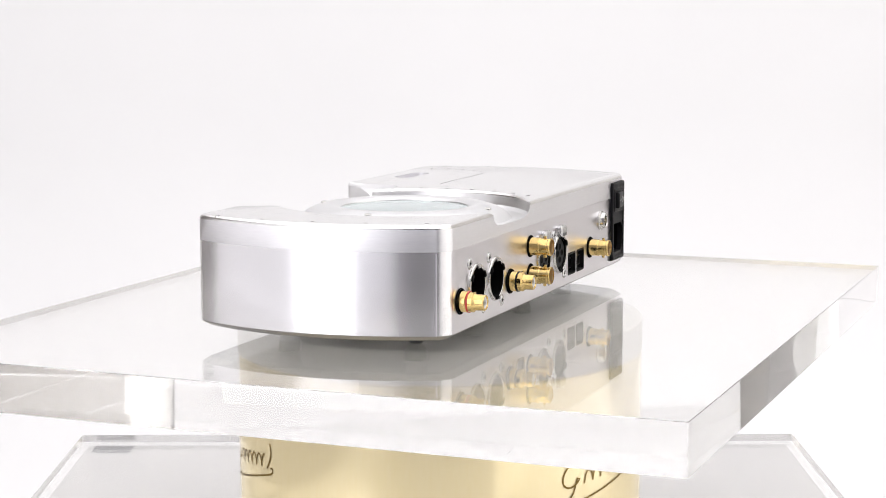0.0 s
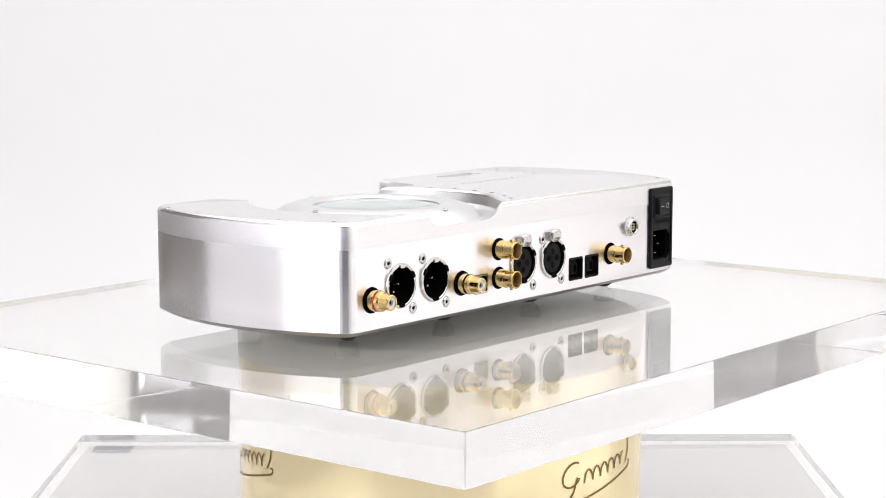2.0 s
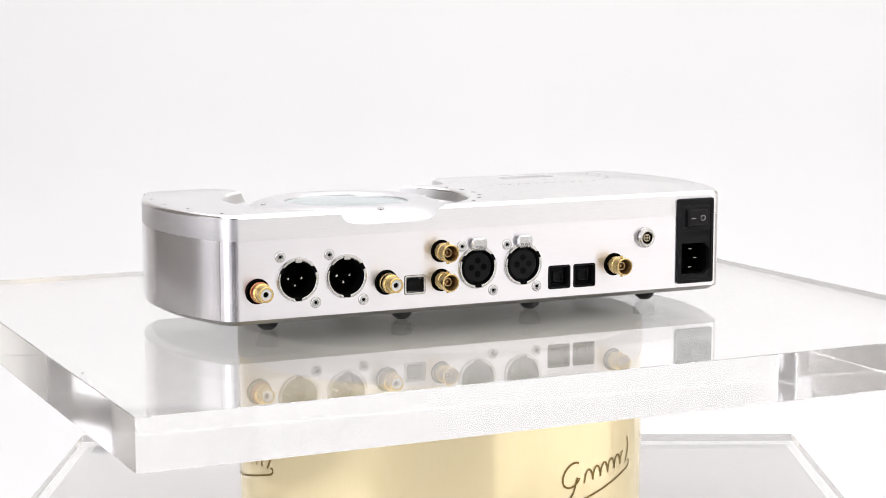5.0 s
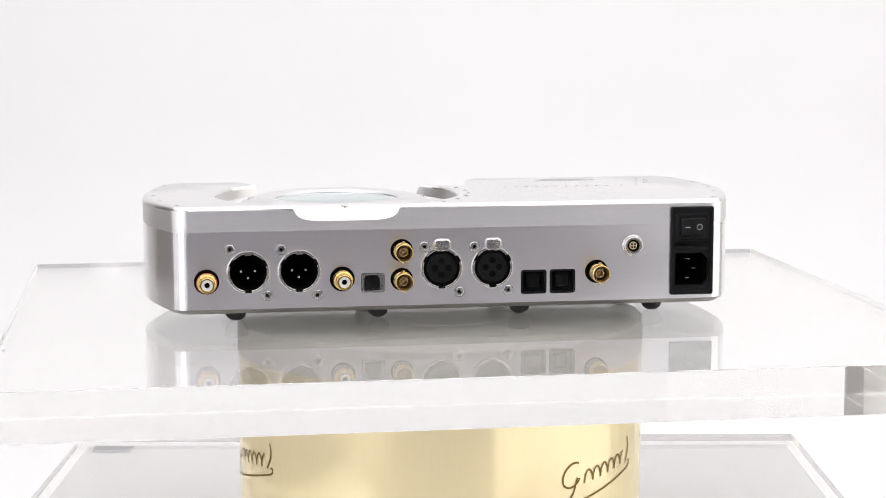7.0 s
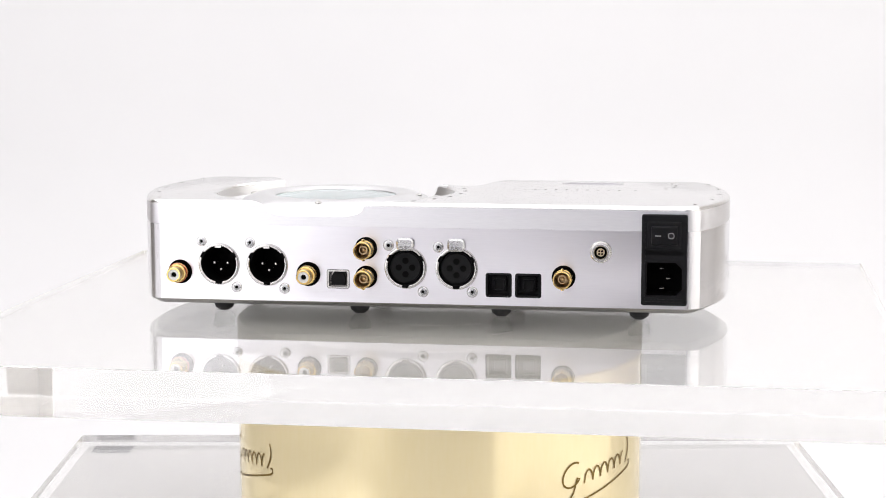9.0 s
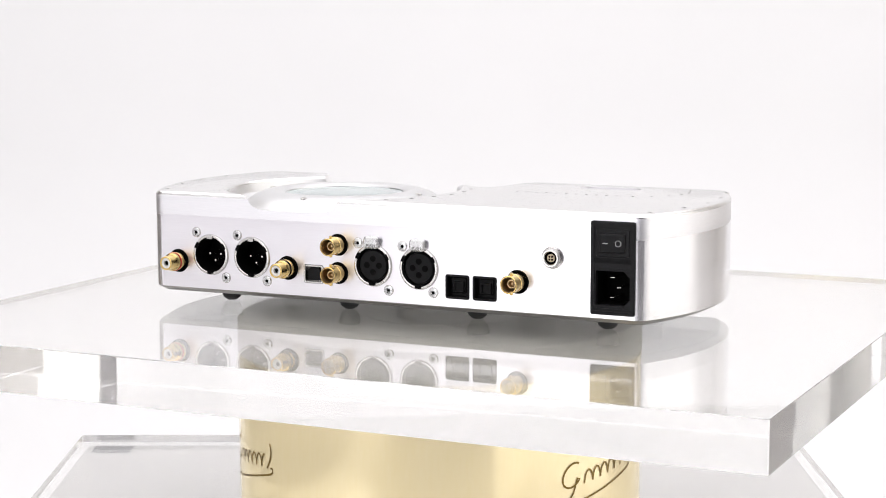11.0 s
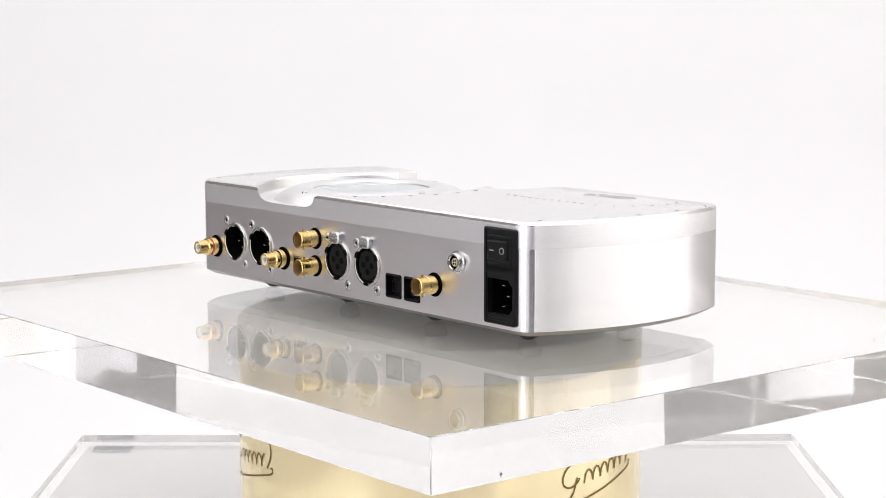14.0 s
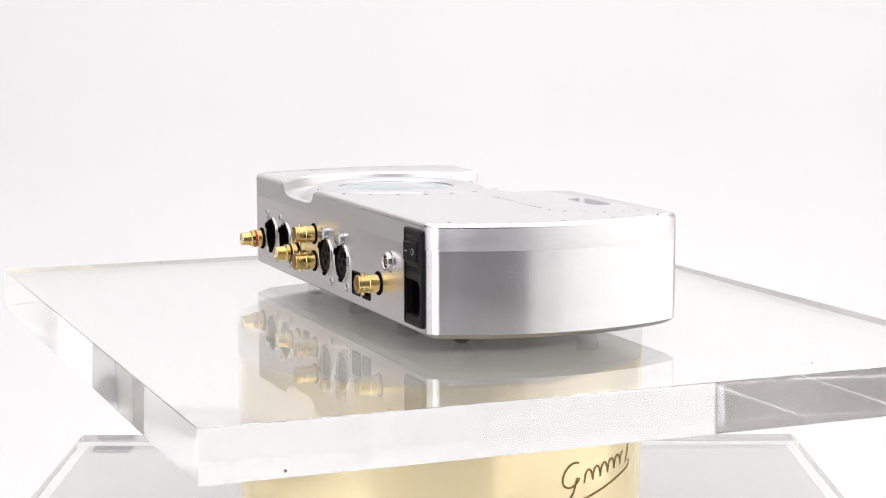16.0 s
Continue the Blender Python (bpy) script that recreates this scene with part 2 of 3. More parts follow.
def stand():
    """White plinth, lower acrylic plate and the brass drum that carries the turning plate."""
    ob = part("plinth", slab_bm(-0.258, 0.254, -0.256, 0.240, FLOOR_Z, BASE_TOP - 0.0275, 0.004, 0.002), PLINTH)
    tagged(ob, "pale grey painted display plinth under an acrylic plate", "plinth")
    ob = part("acrylic_sheet", slab_bm(-0.263, 0.259, -0.262, 0.246, BASE_TOP - 0.027, BASE_TOP, 0.0015, 0.0004), ACRYLIC)
    ob.visible_shadow = False
    cloudy_edges(ob)
    tagged(ob, "thick clear acrylic plate with polished edges on the plinth", "plate")
    ob = part("grey_pad", slab_bm(-0.2512, -0.2235, 0.2155, 0.2365, BASE_TOP - 0.0275, BASE_TOP - 0.0271, 0.0015, 0.0001), PAD)
    tagged(ob, "small dark grey pad under the acrylic plate", "pad")
    drum = part("display_drum", turned([(0, BASE_TOP + 0.0003), (DRUM_R - 0.001, BASE_TOP + 0.0003), (DRUM_R, BASE_TOP + 0.0013), (DRUM_R, DRUM_TOP - 0.0012), (DRUM_R - 0.001, DRUM_TOP), (0, DRUM_TOP)], Matrix(), 160), BRASS_DRUM)
    tagged(drum, "lacquered pale brass drum with dark script marks on the acrylic base", "turntable drum")
    part("top_disc", turned([(0, DRUM_TOP), (DRUM_R + 0.0002, DRUM_TOP), (DRUM_R + 0.0002, -0.0275), (DRUM_R - 0.0008, -0.0265), (0.045, -0.0265), (0.044, -0.0258), (0, -0.0258)], Matrix(), 128), CAP, drum, "pale grey platter under the clear plate")
    for a0 in (31.0, -84.5):
        script_mark(a0, drum)


def script_mark(a0, drum):
    """A dark flourish with an underline, wrapped on the drum; a plain shape, no letters."""
    span = 33.5

    def put(s, z):
        a = radians(a0 + span * s - 90)
        return Vector(((DRUM_R + 0.0003) * math.cos(a), (DRUM_R + 0.0003) * math.sin(a), z))

    def ribbon(bm, path, width):
        rows = []
        for k, (s, z) in enumerate(path):
            s0, z0 = path[max(k - 1, 0)]
            s1, z1 = path[min(k + 1, len(path) - 1)]
            d = Vector(((s1 - s0) * 0.0699, z1 - z0))
            d = Vector((-d.y, d.x)).normalized() * width / 2 if d.length else Vector((0, width / 2))
            rows.append((bm.verts.new(put(s - d.x / 0.0699, z - d.y)), bm.verts.new(put(s + d.x / 0.0699, z + d.y))))
        for (a, b), (c, e) in zip(rows, rows[1:]):
            bm.faces.new((a, c, e, b))

    base = -0.0855
    bm = bmesh.new()
    loop = [(0.19 + 0.10 * math.cos(radians(a)) , base + 0.006 + 0.0065 * math.sin(radians(a)) + 0.002 * math.cos(radians(a))) for a in range(50, 330, 10)]
    ribbon(bm, loop + [(0.24, base + 0.004), (0.2, base - 0.004), (0.12, base - 0.0105)], 0.0011)
    wave = [(0.32 + 0.54 * k / 180 - 0.017 * math.sin(k / 180 * math.pi * 11), base + 0.0035 + 0.0045 * k / 180 - 0.0034 * math.cos(k / 180 * math.pi * 11)) for k in range(181)]
    ribbon(bm, wave, 0.0011)
    ribbon(bm, [(0.9 + 0.06 * math.sin(k / 10), base + 0.004 + 0.0145 * k / 24) for k in range(25)], 0.0011)
    ribbon(bm, [(0.12 + 0.83 * k / 40, base - 0.0105 + 0.0115 * (k / 40) ** 1.3) for k in range(41)] + [(0.985, base + 0.0025), (0.98, base + 0.0045), (0.95, base + 0.0045)], 0.0011)
    part("script_mark", bm, LOGO, drum, "dark gold script flourish", smooth=0)


def cloudy_edges(ob):
    """Give the upright faces of a clear plate the cloudy sawn edge."""
    ob.data.materials.append(ACRYLIC_EDGE)
    for p in ob.data.polygons:
        p.material_index = 1 if abs(p.normal.z) < 0.9 else 0


# ---------------------------------------------------------------- turning plate
def turning_plate():
    ob = part("acrylic_plate", slab_bm(-0.2485, 0.2600, -0.2160, 0.2120, -0.0252, 0.0, 0.0012, 0.0003), ACRYLIC)
    ob.visible_shadow = False
    cloudy_edges(ob)
    ob.data.materials.append(ACRYLIC_UNDER)
    for p in ob.data.polygons:
        if p.normal.z < -0.9:
            p.material_index = 2
    tagged(ob, "thick clear acrylic plate with cloudy edges, turning on a drum", "plate")
    for m, r in ((pose(0.2601, -0.1775, -0.0220, 0, 90, 0), 0.0008), (pose(0.2380, 0.1028, 0.0001), 0.0006), (pose(-0.2440, -0.1100, 0.0001), 0.0008)):
        part("speck", turned([(0, 0.0003), (r * 0.6, 0.0003), (r, 0), (0, 0)], m, 7), DOT, ob, "tiny dark speck")
    return ob


# ---------------------------------------------------------------- the audio converter
REAR, TOP, SEAM, BOTTOM = -0.0678, 0.0678, 0.0540, 0.0088
RING_C, RING_R, CASE_X = (-0.0615, -0.0040), 0.0705, -0.0020


def outline(front_notch):
    """Plan of the case, counter-clockwise: level back, bowed ends, straight front."""
    pts = []

    def arc(cx, cy, r, a0, a1, n):
        for k in range(n + 1):
            a = radians(a0 + (a1 - a0) * k / n)
            pts.append((cx + r * math.cos(a), cy + r * math.sin(a)))

    # bowed end about (cx, cy), with a rear fillet and a small front corner
    def end():
        R, cx, cy = 0.150, 0.171 - 0.150, 0.005
        a0 = -26.4
        arc(CASE_X + 0.1460, REAR + 0.0105, 0.0105, -90, a0 - 3, 10)
        a1 = math.degrees(math.asin((0.0708 - cy) / R))
        arc(CASE_X + cx, cy, R, a0, a1, 22)
        arc(CASE_X + 0.1506, 0.0708, 0.0035, 35, 90, 4)

    end()
    right = pts[:]
    pts.clear()
    end()
    left = [(2 * CASE_X - x, y) for x, y in pts][::-1]
    pts.clear()
    if front_notch:
        arc(0.0330, 0.0692, 0.0050, 90, 160, 4)
        pts.extend([(0.0215, 0.0560), (0.0120, 0.0450), (0.0040, 0.0410), (-0.0105, 0.0405), (-0.0140, 0.0430), (-0.0300, 0.0505), (-0.0900, 0.0510), (-0.1005, 0.0465)])
        arc(-0.1170, 0.0692, 0.0050, 20, 90, 4)
    return right + pts + left


def out(x, z, roll=0):
    """A pose on the back panel whose z axis points out of it."""
    return pose(x, REAR, z, 90, 0, 0) @ pose(0, 0, 0, 0, 0, roll)


def converter():
    dac = tagged(new("audio_converter"), "brushed silver aluminium audio converter, connector panel showing, on black feet", "audio device")
    holes = []
    for x, z, r in ((-0.1386, 0.0269, 0.0069), (-0.0644, 0.0269, 0.0069), (-0.0314, 0.0421, 0.0063), (-0.0314, 0.0260, 0.0063), (0.0789, 0.0279, 0.0066),
                    (-0.1159, 0.0317, 0.0112), (-0.0880, 0.0317, 0.0112), (-0.0091, 0.0317, 0.0112), (0.0195, 0.0317, 0.0112)):
        holes.append(turned([(0, -0.017), (r, -0.017), (r, 0.002), (0, 0.002)], out(x, z), 40))
    for x, z, w, h in ((-0.0474, 0.0244, 0.0130, 0.0108), (0.0430, 0.0228, 0.0146, 0.0136), (0.0594, 0.0228, 0.0146, 0.0136)):
        holes.append(prism(bmesh.new(), rounded(w, h, 0.0014), [(-0.011, 0), (0.002, 0)], out(x, z)))
    holes.append(prism(bmesh.new(), rounded(0.0204, 0.0192, 0.0006), [(-0.020, 0), (0.002, 0)], out(0.1338, 0.0386 - 0.0106)))
    o = outline(False)
    me = as_mesh(prism(bmesh.new(), o, [(BOTTOM, 0.0042), (BOTTOM + 0.0021, 0.0004), (BOTTOM + 0.0026, 0), (SEAM - 0.00003, 0)]))
    case = mesh_part("body", cut(me, holes), ALU, dac, "brushed aluminium lower case with cut-outs", smooth=15)
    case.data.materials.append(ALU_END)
    case.data.materials.append(SHADED_BEVEL)
    # the bottom bevel takes the darkened metal, its shade put into the colour
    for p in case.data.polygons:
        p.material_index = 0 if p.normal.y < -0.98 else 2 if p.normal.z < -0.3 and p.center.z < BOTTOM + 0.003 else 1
    # top plate with the round channel
    me = as_mesh(prism(bmesh.new(), outline(True), [(SEAM, 0), (TOP - 0.0024, 0), (TOP - 0.0015, 0.0003), (TOP - 0.0007, 0.0009), (TOP - 0.0002, 0.0016), (TOP, 0.0025)]))
    c = pose(RING_C[0], RING_C[1], 0)
    f = TOP - 0.0086
    channel = turned([(0, f), (RING_R - 0.0052, f), (RING_R - 0.0034, f + 0.0006), (RING_R - 0.0018, f + 0.0020), (RING_R - 0.0007, f + 0.0044), (RING_R - 0.0003, TOP - 0.0016), (RING_R + 0.0001, TOP - 0.0008), (RING_R + 0.0010, TOP), (RING_R + 0.0042, TOP + 0.003), (0, TOP + 0.003)], c, 96)
    slot = prism(bmesh.new(), rounded(0.038, 0.012, 0.0058, 8), [(TOP - 0.0035, 0), (TOP + 0.001, 0)], pose(0.0865, 0.0545, 0))
    scoops = []
    for (x0, y0), (x1, y1), r in (((0.0100, 0.0390), (0.0190, 0.0900), 0.0110), ((-0.0880, 0.0400), (-0.1070, 0.0900), 0.0125)):
        long = math.hypot(x1 - x0, y1 - y0)
        m = pose(x0, y0, TOP + 0.0015, 0, 0, math.degrees(math.atan2(y1 - y0, x1 - x0))) @ pose(0, 0, 0, 0, 90, 0)
        scoops.append(turned([(0, -r * 0.6), (r * 0.6, -r * 0.45), (r * 0.9, -r * 0.1), (r, 0.004), (r, long), (0, long)], m, 40))
    lid = mesh_part("top_plate", cut(me, [channel, slot] + scoops), ALU_TOP, dac, "satin aluminium top plate with a round scooped channel", smooth=24)
    lid.data.materials.append(ALU_SIDE)
    chamfer(lid.data)
    lid.data.materials.append(ALU_CHANNEL)
    lid.data.materials.append(ALU_NOTCH)
    for p in lid.data.polygons:
        if p.normal.y < -0.99:
            p.use_smooth = False
        far = math.hypot(p.center.x - RING_C[0], p.center.y - RING_C[1])
        if p.normal.y > -0.99 and far < RING_R + 0.0001 and p.center.z < TOP - 0.0015:
            p.material_index = 2
        elif p.center.y > 0.03 and -0.120 < p.center.x < 0.036 and abs(p.normal.z) < 0.93 and p.normal.y < 0.99:
            p.material_index = 3
        elif abs(p.normal.z) < 0.3 and p.center.z < TOP - 0.0005:
            p.material_index = 1
    part("base_panel", prism(bmesh.new(), offset(o, 0.0046), [(BOTTOM - 0.0004, 0.0004), (BOTTOM + 0.0002, 0)]), DARK_BASE, dac, "dark grey base panel")
    ring = turned([(0.0605, f - 0.0004), (0.0598, f + 0.0001), (0.0584, f + 0.0011), (0.0565, f + 0.0028), (0.0540, f + 0.0046), (0.0515, f + 0.0058), (0.0490, f + 0.0066), (0.0460, f + 0.0074), (0.0430, f + 0.0078), (0.0400, f + 0.0076), (0.0372, f + 0.0068), (0.0355, f + 0.0060),
                   (0.0352, f + 0.0050), (0.0350, f + 0.0010), (0.0, f + 0.0008)], c, 96)
    ring = part("porthole_ring", ring, ALU_RING, dac, "domed satin aluminium ring round the window", smooth=40)
    part("window", turned([(0, f + 0.0040), (0.0350, f + 0.0040), (0.0350, f + 0.0056), (0, f + 0.0062)], c, 64), GLASS, dac, "pale cyan round glass window")
    for a in (-90, 0, 90, 180):
        m = c @ pose(0, 0, 0, 0, 0, a) @ pose(0.0495, 0, 0)
        part("ring_screw", turned([(0, f + 0.0062), (0.0009, f + 0.0062), (0.0010, f + 0.0070), (0.0016, f + 0.0070), (0.0019, f + 0.0067), (0.0019, f + 0.002), (0, f + 0.002)], m, 20), NICKEL, dac, "small bright screw")
    return dac


def chamfer(me):
    """Break the sharp edge where the channel leaves the back of the case."""
    bm = bmesh.new()
    bm.from_mesh(me)
    edges = []
    for e in bm.edges:
        a, b = e.verts
        if len(e.link_faces) == 2 and all(abs(v.co.y - REAR) < 0.0001 and SEAM + 0.001 < v.co.z < TOP - 0.0025 for v in (a, b)):
            n = [g.normal.y for g in e.link_faces]
            if min(n) < -0.9 and max(n) > -0.75:
                edges.append(e)
    if edges:
        bmesh.ops.bevel(bm, geom=edges, offset=0.0009, offset_type="OFFSET", segments=2, affect="EDGES", clamp_overlap=True)
    bm.to_mesh(me)
    bm.free()


def screw_bm(m, r=0.0030):
    bm = turned([(0, 0.0004), (r * 0.40, 0.0004), (r * 0.48, 0.0008), (r * 0.80, 0.0007), (r * 0.93, 0.0003), (r * 0.94, -0.001), (0, -0.001)], m, 20)
    return bm


def fittings(dac):
    # feet
    for x in (-0.1218, -0.0412, 0.0409, 0.1193):
        for y in (-0.036, 0.038):
            part("foot", turned([(0, 0.0004), (0.0030, 0.0004), (0.0052, 0.0022), (0.0062, 0.0050), (0.0064, 0.0089), (0, 0.0089)], pose(x, y, 0), 24), RUBBER, dac, "black rubber foot")
    # round sockets
    for x, z, r in ((-0.1386, 0.0269, 0.0069), (-0.0644, 0.0269, 0.0069)):
        s = part("phono_socket", turned([(0, -0.0105), (r - 0.0002, -0.0105), (r - 0.0002, 0.0006), (r - 0.0010, 0.0006), (r - 0.0012, -0.008), (0, -0.008)], out(x, z), 32), BORE, dac, "gold-plated phono socket in a black collar")
        part("barrel", turned([(0.0052, -0.008), (0.0052, 0.0012), (0.0055, 0.0014), (0.0055, 0.0040), (0.0050, 0.0046), (0.0046, 0.0052), (0.0052, 0.0056), (0.0052, 0.0076), (0.0044, 0.0082), (0.0042, 0.0090), (0.0041, 0.0135),
                               (0.0038, 0.0139), (0.0032, 0.0139), (0.0030, 0.0132)], out(x, z), 32), GOLD, s, "gold-plated barrel")
        part("insulator", turned([(0.0031, 0.0100), (0.0031, 0.0133), (0.0016, 0.0133), (0.0015, 0.006), (0, 0.006)], out(x, z), 24), WHITE_PLASTIC, s, "white insulator")
        part("centre_hole", turned([(0, 0.0118), (0.00145, 0.0118), (0.00145, 0.0065), (0, 0.0065)], out(x, z), 16), BORE, s)
        part("colour_ring", turned([(0.0054, 0.0046), (0.0056, 0.0047), (0.0056, 0.0054), (0.0054, 0.0055)], out(x, z), 32), RED_RING if x < -0.1 else BLACK, s, "red ring" if x < -0.1 else "black ring")
    for x, z, r in ((-0.0314, 0.0421, 0.0063), (-0.0314, 0.0260, 0.0063), (0.0789, 0.0279, 0.0066)):
        s = part("coaxial_socket", turned([(0, -0.0105), (r - 0.0002, -0.0105), (r - 0.0002, 0.0005), (r - 0.0009, 0.0005), (r - 0.0011, -0.008), (0, -0.008)], out(x, z), 32), BORE, dac, "gold-plated bayonet coaxial socket")
        bm = turned([(0.0051, -0.008), (0.0051, 0.0060), (0.0048, 0.0064), (0.0047, 0.0108), (0.0050, 0.0113), (0.0050, 0.0123), (0.0046, 0.0126), (0.0043, 0.0126), (0.0042, 0.0113)], out(x, z), 32)
        for a in (90, 270):
            lathe(bm, [(0, 0.0040), (0.0009, 0.0040), (0.0009, 0.0060), (0, 0.0062)], out(x, z) @ pose(0, 0, 0.0086, 0, 0, a) @ pose(0, 0, 0, 0, 90, 0), 10)
        part("barrel", bm, GOLD, s, "gold-plated barrel with bayonet lugs")
        part("core", turned([(0.00425, 0.0121), (0.0041, 0.0113), (0.0040, -0.0020), (0.0024, -0.0020), (0.0024, 0.0085), (0.0019, 0.0085), (0.0019, 0.0040), (0.0008, 0.0040), (0.0007, 0.0075), (0, 0.0079)], out(x, z), 24), BRONZE, s, "shaded bronze bore with a centre contact")
    # three-pin and lever sockets
    for x, female in ((-0.1159, False), (-0.0880, False), (-0.0091, True), (0.0195, True)):
        z = 0.0317
        s = part("balanced_socket", turned([(0.0102, -0.009), (0.0102, 0.0010), (0.0104, 0.0012), (0.0110, 0.0013), (0.0116, 0.0011), (0.0120, 0.0003), (0.0120, -0.0004), (0.0111, -0.0006), (0.0111, -0.009)], out(x, z), 48), NICKEL, dac,
                 "round nickel-rimmed balanced socket, black inside")
        if female:
            bm = turned([(0, 0.0002), (0.0081, 0.0002), (0.0086, -0.0002), (0.0088, -0.0024), (0.0098, -0.0026), (0.0102, -0.009), (0, -0.009)], out(x, z), 48)
        else:
            bm = turned([(0.0101, 0.0008), (0.0099, 0.0008), (0.0096, -0.0152), (0, -0.0152), (0, -0.0164), (0.0101, -0.0164)], out(x, z), 48)
        part("insert", bm, INSERT if female else BORE, s, "black plastic insert")
        spots = [(k, 0.0038) for k in ((180, 0, 270) if not female else (180, 0, 90, 270))]
        for a, rr in spots:
            m = out(x, z) @ pose(rr * math.cos(radians(a)), rr * math.sin(radians(a)), 0)
            if female:
                part("pin_hole", turned([(0, 0.00030), (0.0015, 0.00030), (0.0018, 0.0004), (0.0019, -0.001), (0, -0.001)], m, 14), BORE, s)
            else:
                part("pin", turned([(0.0010, -0.0155), (0.0010, -0.0052), (0.0006, -0.0044), (0, -0.0042)], m, 12), NICKEL, s, "metal pin")
        for a in (90, 30, 150, 270):
            m = out(x, z, a) @ pose(0.0103, 0, 0.0006)
            part("notch", prism(bmesh.new(), rounded(0.0018, 0.0036, 0.0003, 2), [(0, 0), (0.0013, 0)], m), NICKEL if a == 90 and not female else BORE, s)
        if female:
            lv = part("release_lever", prism(bmesh.new(), rounded(0.0096, 0.0070, 0.0024, 6), [(0, 0), (0.0026, 0), (0.0034, 0.0009)], out(x, z + 0.0132)), STEEL, s, "nickel release lever marked PUSH")
            txt = bpy.data.curves.new("push_text", "FONT")
            txt.body, txt.size, txt.align_x, txt.extrude = "PUSH", 0.0023, "CENTER", 0.0001
            to = bpy.data.objects.new("push_text", txt)
            scene.collection.objects.link(to)
            bpy.context.view_layer.update()
            tm = bpy.data.meshes.new_from_object(to.evaluated_get(bpy.context.evaluated_depsgraph_get()))
            bpy.data.objects.remove(to)
            tm.transform(out(x, z + 0.0133) @ pose(0, -0.0026, 0.0035))
            mesh_part("lettering", tm, DOT, s, "stamped word PUSH", smooth=0)
    for x, z in ((-0.1258, 0.0444), (-0.1058, 0.0187), (-0.0978, 0.0440), (-0.0781, 0.0185), (-0.0187, 0.0439), (0.0007, 0.0182), (0.0093, 0.0434), (0.0283, 0.0186)):
        s = part("panel_screw", screw_bm(out(x, z)), STEEL, dac, "small countersunk steel screw")
        part("drive_recess", turned([(0, 0.00055), (0.0010, 0.00055), (0.0010, -0.0005), (0, -0.0005)], out(x, z), 6), BORE, s)
        part("countersink", turned([(0.0027, 0.00005), (0.0027, 0.00018), (0.0031, 0.00018), (0.0032, -0.0003)], out(x, z), 24), NICKEL, s)
    # data socket
    s = part("data_socket", prism(bmesh.new(), rounded(0.0128, 0.0106, 0.0012), [(-0.0105, 0), (-0.008, 0)], out(-0.0474, 0.0244)), BORE, dac, "square data socket with a bright steel shell")
    bm = bmesh.new()
    o1, o2 = rounded(0.0124, 0.0103, 0.0012, 3), rounded(0.0106, 0.0086, 0.0008, 3)
    m = out(-0.0474, 0.0244)
    va, vb, vc, vd = ([bm.verts.new(m @ Vector((x, y, h))) for x, y in o] for o, h in ((o1, -0.008), (o1, 0.0003), (o2, 0.0003), (o2, -0.0045)))
    for p, q in ((va, vb), (vb, vc), (vc, vd)):
        for k in range(len(p)):
            j = (k + 1) % len(p)
            bm.faces.new((p[k], p[j], q[j], q[k]))
    bm.faces.new(vd)
    part("shell", bm, NICKEL, s, "bright steel shell")
    oct_ = [(0.0041, -0.0036), (0.0041, 0.0014), (0.0026, 0.0038), (-0.0026, 0.0038), (-0.0041, 0.0014), (-0.0041, -0.0036)]
    part("tongue", prism(bmesh.new(), oct_, [(-0.006, 0), (-0.0008, 0), (-0.0006, 0.0003)], m), INSERT, s, "black plastic tongue")
    # optical sockets
    for x in (0.0430, 0.0594):
        m = out(x, 0.0228)
        s = part("optical_socket", prism(bmesh.new(), rounded(0.0144, 0.0134, 0.0012), [(-0.0105, 0), (-0.0050, 0)], m), BLACK, dac, "square black optical socket with a flap")
        part("flap", prism(bmesh.new(), rounded(0.0088, 0.0090, 0.0010), [(-0.005, 0), (-0.0032, 0), (-0.0026, 0.0006)], m @ pose(0, 0.0006, 0)), INSERT, s, "black hinged flap")
        part("port", ring_frame(0.0066, 0.0066, 0.0008, 0.0008, m @ pose(0, -0.0002, 0), -0.003, -0.0012), BLACK, s, "raised lip of the light port")
        part("collar", ring_frame(0.0144, 0.0134, 0.0012, 0.0011, m, -0.005, 0.0003), INSERT, s)
    # small round control socket
    m = out(0.0993, 0.0424)
    s = part("control_socket", turned([(0.0034, -0.002), (0.0034, 0.0034), (0.0038, 0.0040), (0.0046, 0.0040), (0.0050, 0.0034), (0.0052, 0.0016), (0.0060, 0.0012), (0.0061, 0.0000), (0, 0.0)], m, 36), NICKEL, dac, "small round chromed control socket")
    part("core", turned([(0, 0.0024), (0.0019, 0.0024), (0.0020, 0.0018), (0.0034, 0.0016), (0.0034, 0.0), (0, 0)], m, 24), BORE, s)
    part("insulator", turned([(0, 0.0030), (0.0021, 0.0030), (0.0022, 0.0026), (0.0022, 0.002), (0, 0.002)], m, 24), TAN, s, "tan plastic core")
    for a in (45, 135, 225, 315):
        part("contact", turned([(0, 0.0031), (0.0006, 0.0031), (0.0007, 0.0018), (0, 0.0018)], m @ pose(0.0011 * math.cos(radians(a)), 0.0011 * math.sin(radians(a)), 0), 10), BORE, s)
    # mains inlet
    x, z, w, h = 0.1338, 0.0386, 0.0248, 0.0500
    m = out(x, z) @ pose(0, 0, -0.0022)
    s = part("mains_inlet", ring_frame(w, h, 0.0012, 0.0021, m, -0.0004, 0.0040), BLACK, dac, "black mains inlet with a rocker switch")
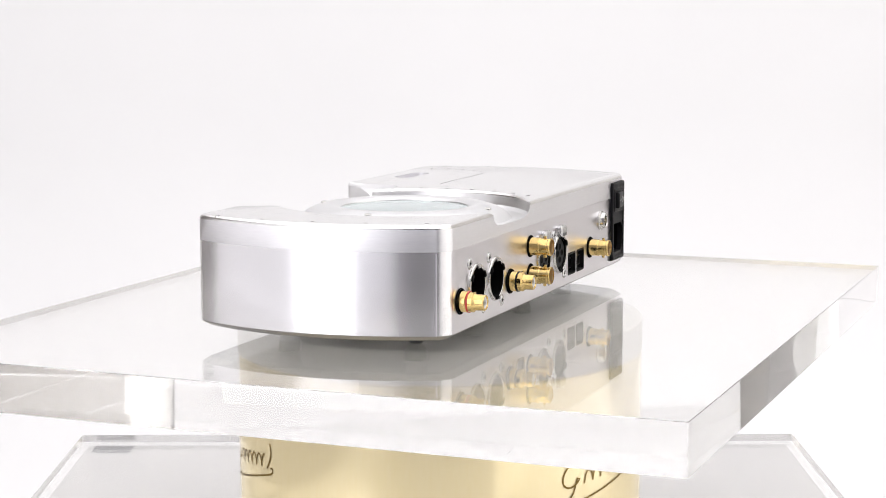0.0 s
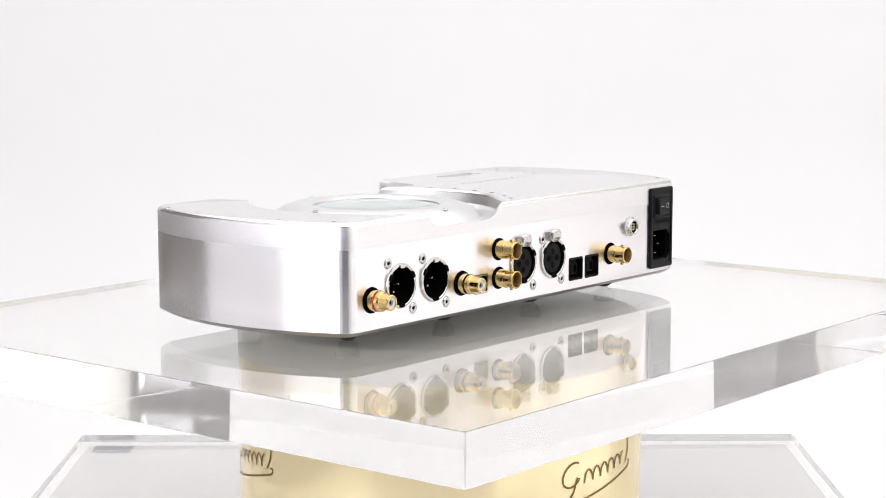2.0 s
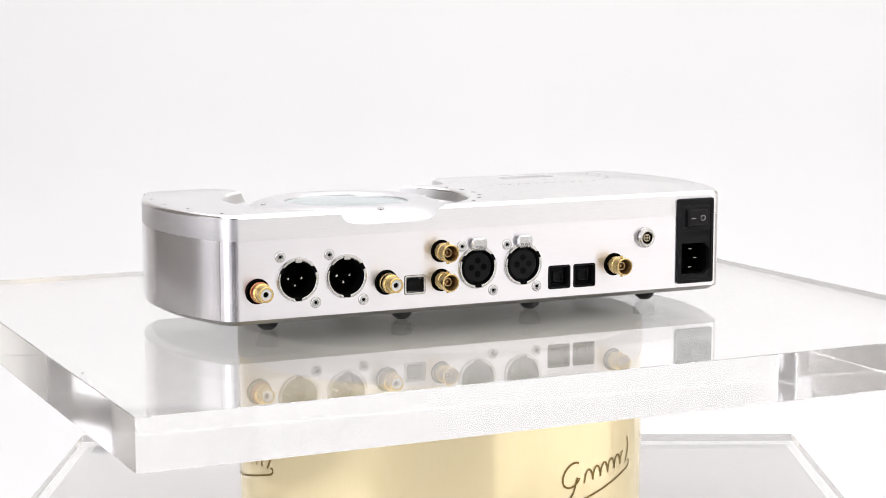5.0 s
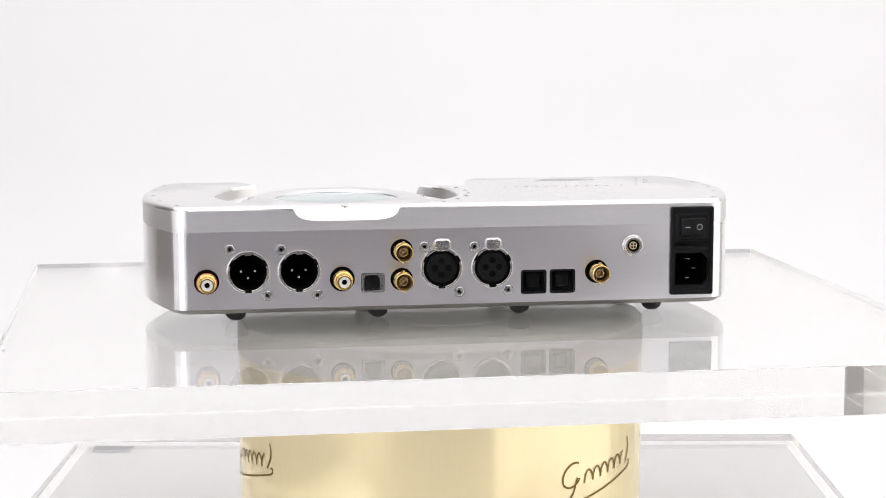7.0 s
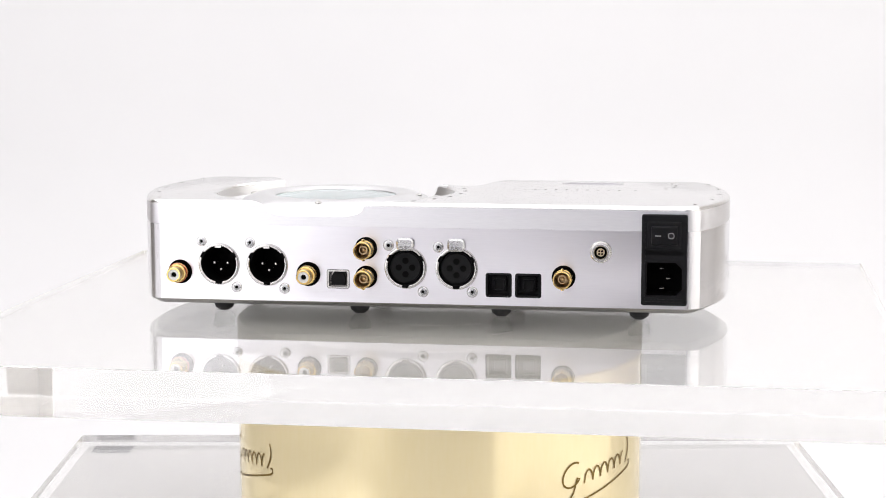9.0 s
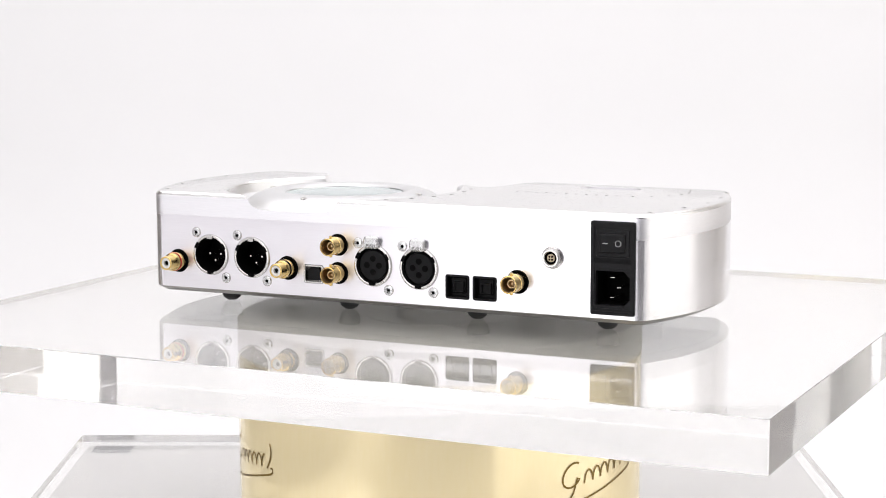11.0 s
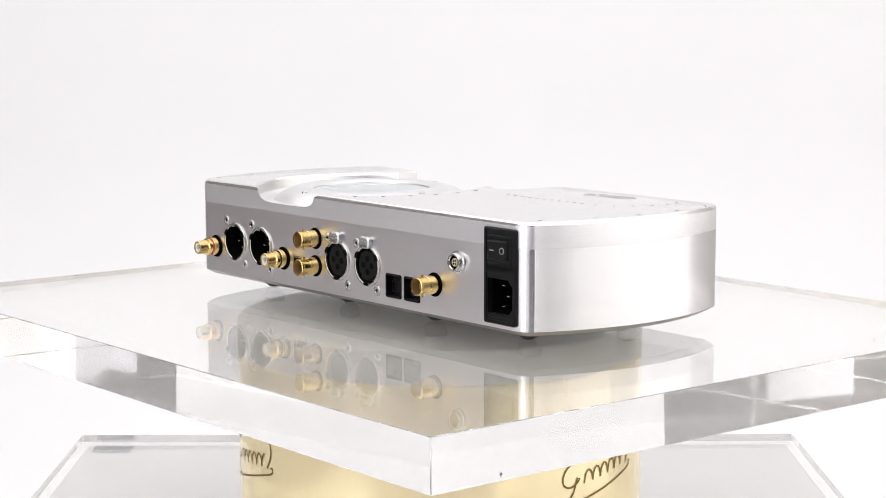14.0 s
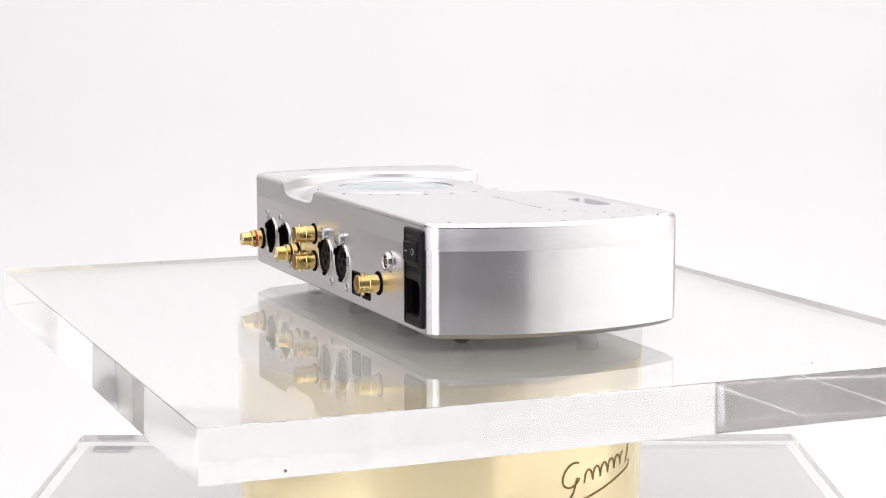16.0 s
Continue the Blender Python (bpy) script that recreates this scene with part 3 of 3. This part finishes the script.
    part("backing", prism(bmesh.new(), rounded(w - 0.003, 0.0246, 0.001), [(0.0002, 0), (0.0036, 0)], m @ pose(0, 0.0121, 0)), BLACK, s)
    part("switch_frame", ring_frame(0.0190, 0.0150, 0.0010, 0.0022, m @ pose(0, 0.0136, 0), 0.001, 0.0042), BLACK, s)
    part("bridge", prism(bmesh.new(), rounded(0.0208, 0.0026, 0.0004, 2), [(0.001, 0), (0.0036, 0)], m @ pose(0, 0.0040, 0)), BLACK, s)
    part("bridge", prism(bmesh.new(), rounded(0.0208, 0.0018, 0.0004, 2), [(0.001, 0), (0.0036, 0)], m @ pose(0, -0.0224, 0)), BLACK, s)
    rk = m @ pose(0, 0.0136, 0.0040)
    part("rocker", prism(bmesh.new(), rounded(0.0142, 0.0102, 0.0006, 3), [(-0.002, 0), (0.0012, 0), (0.0018, 0.0006)], rk @ pose(0, 0, 0, 0, 6, 0)), BLACK, s, "black rocker switch")
    part("switch_mark", prism(bmesh.new(), rounded(0.0030, 0.0004, 0.0001, 2), [(0.0012, 0), (0.0024, 0)], rk @ pose(-0.0034, 0, 0)), PRINT, s, "white bar mark")
    part("switch_mark", turned([(0.0014, 0.0008), (0.0014, 0.0016), (0.0017, 0.0016), (0.0017, 0.0008)], rk @ pose(0.0036, 0, 0), 24), PRINT, s, "white circle mark")
    c2 = m @ pose(0, -0.0106, 0)
    outer = [(0.0108, -0.0116), (0.0108, -0.0090), (0.0108, 0.0090), (0.0108, 0.0108), (-0.0108, 0.0108), (-0.0108, -0.0116)]
    hexb = [(0.0062, -0.0092), (0.0096, -0.0058), (0.0096, 0.0058), (0.0062, 0.0092), (-0.0096, 0.0092), (-0.0096, -0.0092)]
    part("inlet_well", loop_frame(outer, hexb, c2, 0.0002, 0.0034), BLACK, s, "black socket surround")
    part("well_floor", loop_frame(rounded(0.0202, 0.0190, 0.0005, 4), rounded(0.0190, 0.0180, 0.0005, 4), c2, -0.0150, 0.0002), BORE, s)
    part("well_back", prism(bmesh.new(), rounded(0.0200, 0.0188, 0.0005), [(-0.0155, 0), (-0.0140, 0)], c2), BORE, s)
    for px, py in ((-0.0014, 0.0054), (0.0022, 0.0), (-0.0014, -0.0054)):
        part("blade", prism(bmesh.new(), rounded(0.0028, 0.0009, 0.0003, 2), [(-0.0145, 0), (-0.0010, 0), (-0.0004, 0.0003)], c2 @ pose(px, py, 0)), NICKEL, s, "steel contact blade")
    # screws round the lid, vent holes, dotted line
    for sgn in (1, -1):
        for px, py in ((0.1515, -0.0556), (0.1608, -0.0262), (0.1650, 0.0016), (0.1640, 0.0308), (0.1582, 0.0594)):
            m = pose(CASE_X + sgn * px, py, TOP)
            sc = part("lid_screw", turned([(0, 0.00005), (0.0017, 0.00005), (0.0018, -0.0010), (0, -0.001)], m, 16), ALU_TOP, dac)
            part("drive_recess", turned([(0, 0.0001), (0.0011, 0.0001), (0.0011, -0.0006), (0, -0.0006)], m, 6), DOT, sc)
    for k in range(6):
        a = radians(-44 + 12 * k)
        m = pose(RING_C[0] + 0.0768 * math.cos(a), RING_C[1] + 0.0768 * math.sin(a), TOP)
        part("vent_hole", turned([(0, 0.0001), (0.0012, 0.0001), (0.0013, -0.0004), (0, -0.0004)], m, 14), DOT, dac)
    for k in range(17):
        a = radians(-85 + 20 * max(0, k - 10.5))
        px, py = (0.0425 + 0.0062 * k, 0.0162) if k < 11 else (0.1060 + 0.0310 * math.cos(a), 0.0470 + 0.0310 * math.sin(a))
        part("top_dot", turned([(0, 0.0001), (0.0008, 0.0001), (0.0009, -0.0003), (0, -0.0003)], pose(px, py, TOP), 8), DOT, dac)
    part("display_window", prism(bmesh.new(), rounded(0.0376, 0.0116, 0.0056, 8), [(TOP - 0.0042, 0), (TOP - 0.0032, 0)], pose(0.0865, 0.0545, 0)), ALU_TOP, dac, "recessed display window")


def ring_frame(w, h, r, t, m, z0, z1):
    return loop_frame(rounded(w, h, r, 4), rounded(w - 2 * t, h - 2 * t, max(r - t, 0.0003), 4), m, z0, z1)


def loop_frame(o1, o2, m, z0, z1):
    """A frame between two outlines of equal count, from z0 to z1."""
    bm = bmesh.new()
    e = 0.0005
    loops = [[bm.verts.new(m @ Vector((x, y, h))) for x, y in o] for o, h in ((o1, z0), (o1, z1 - e), (offset(o1, e), z1), (o2, z1), (o2, z0))]
    for p, q in zip(loops, loops[1:] + loops[:1]):
        for k in range(len(p)):
            j = (k + 1) % len(p)
            bm.faces.new((p[k], p[j], q[j], q[k]))
    return bm


studio()
stand()
plate = turning_plate()
dac = converter()
fittings(dac)


# ---------------------------------------------------------------- the turn
def motions():
    rows = [(t, pose(0, 0, 0, 0, 0, 67.80 - 8.4823 * t)) for t in range(17)]
    walk(plate, rows)
    walk(dac, rows)


motions()
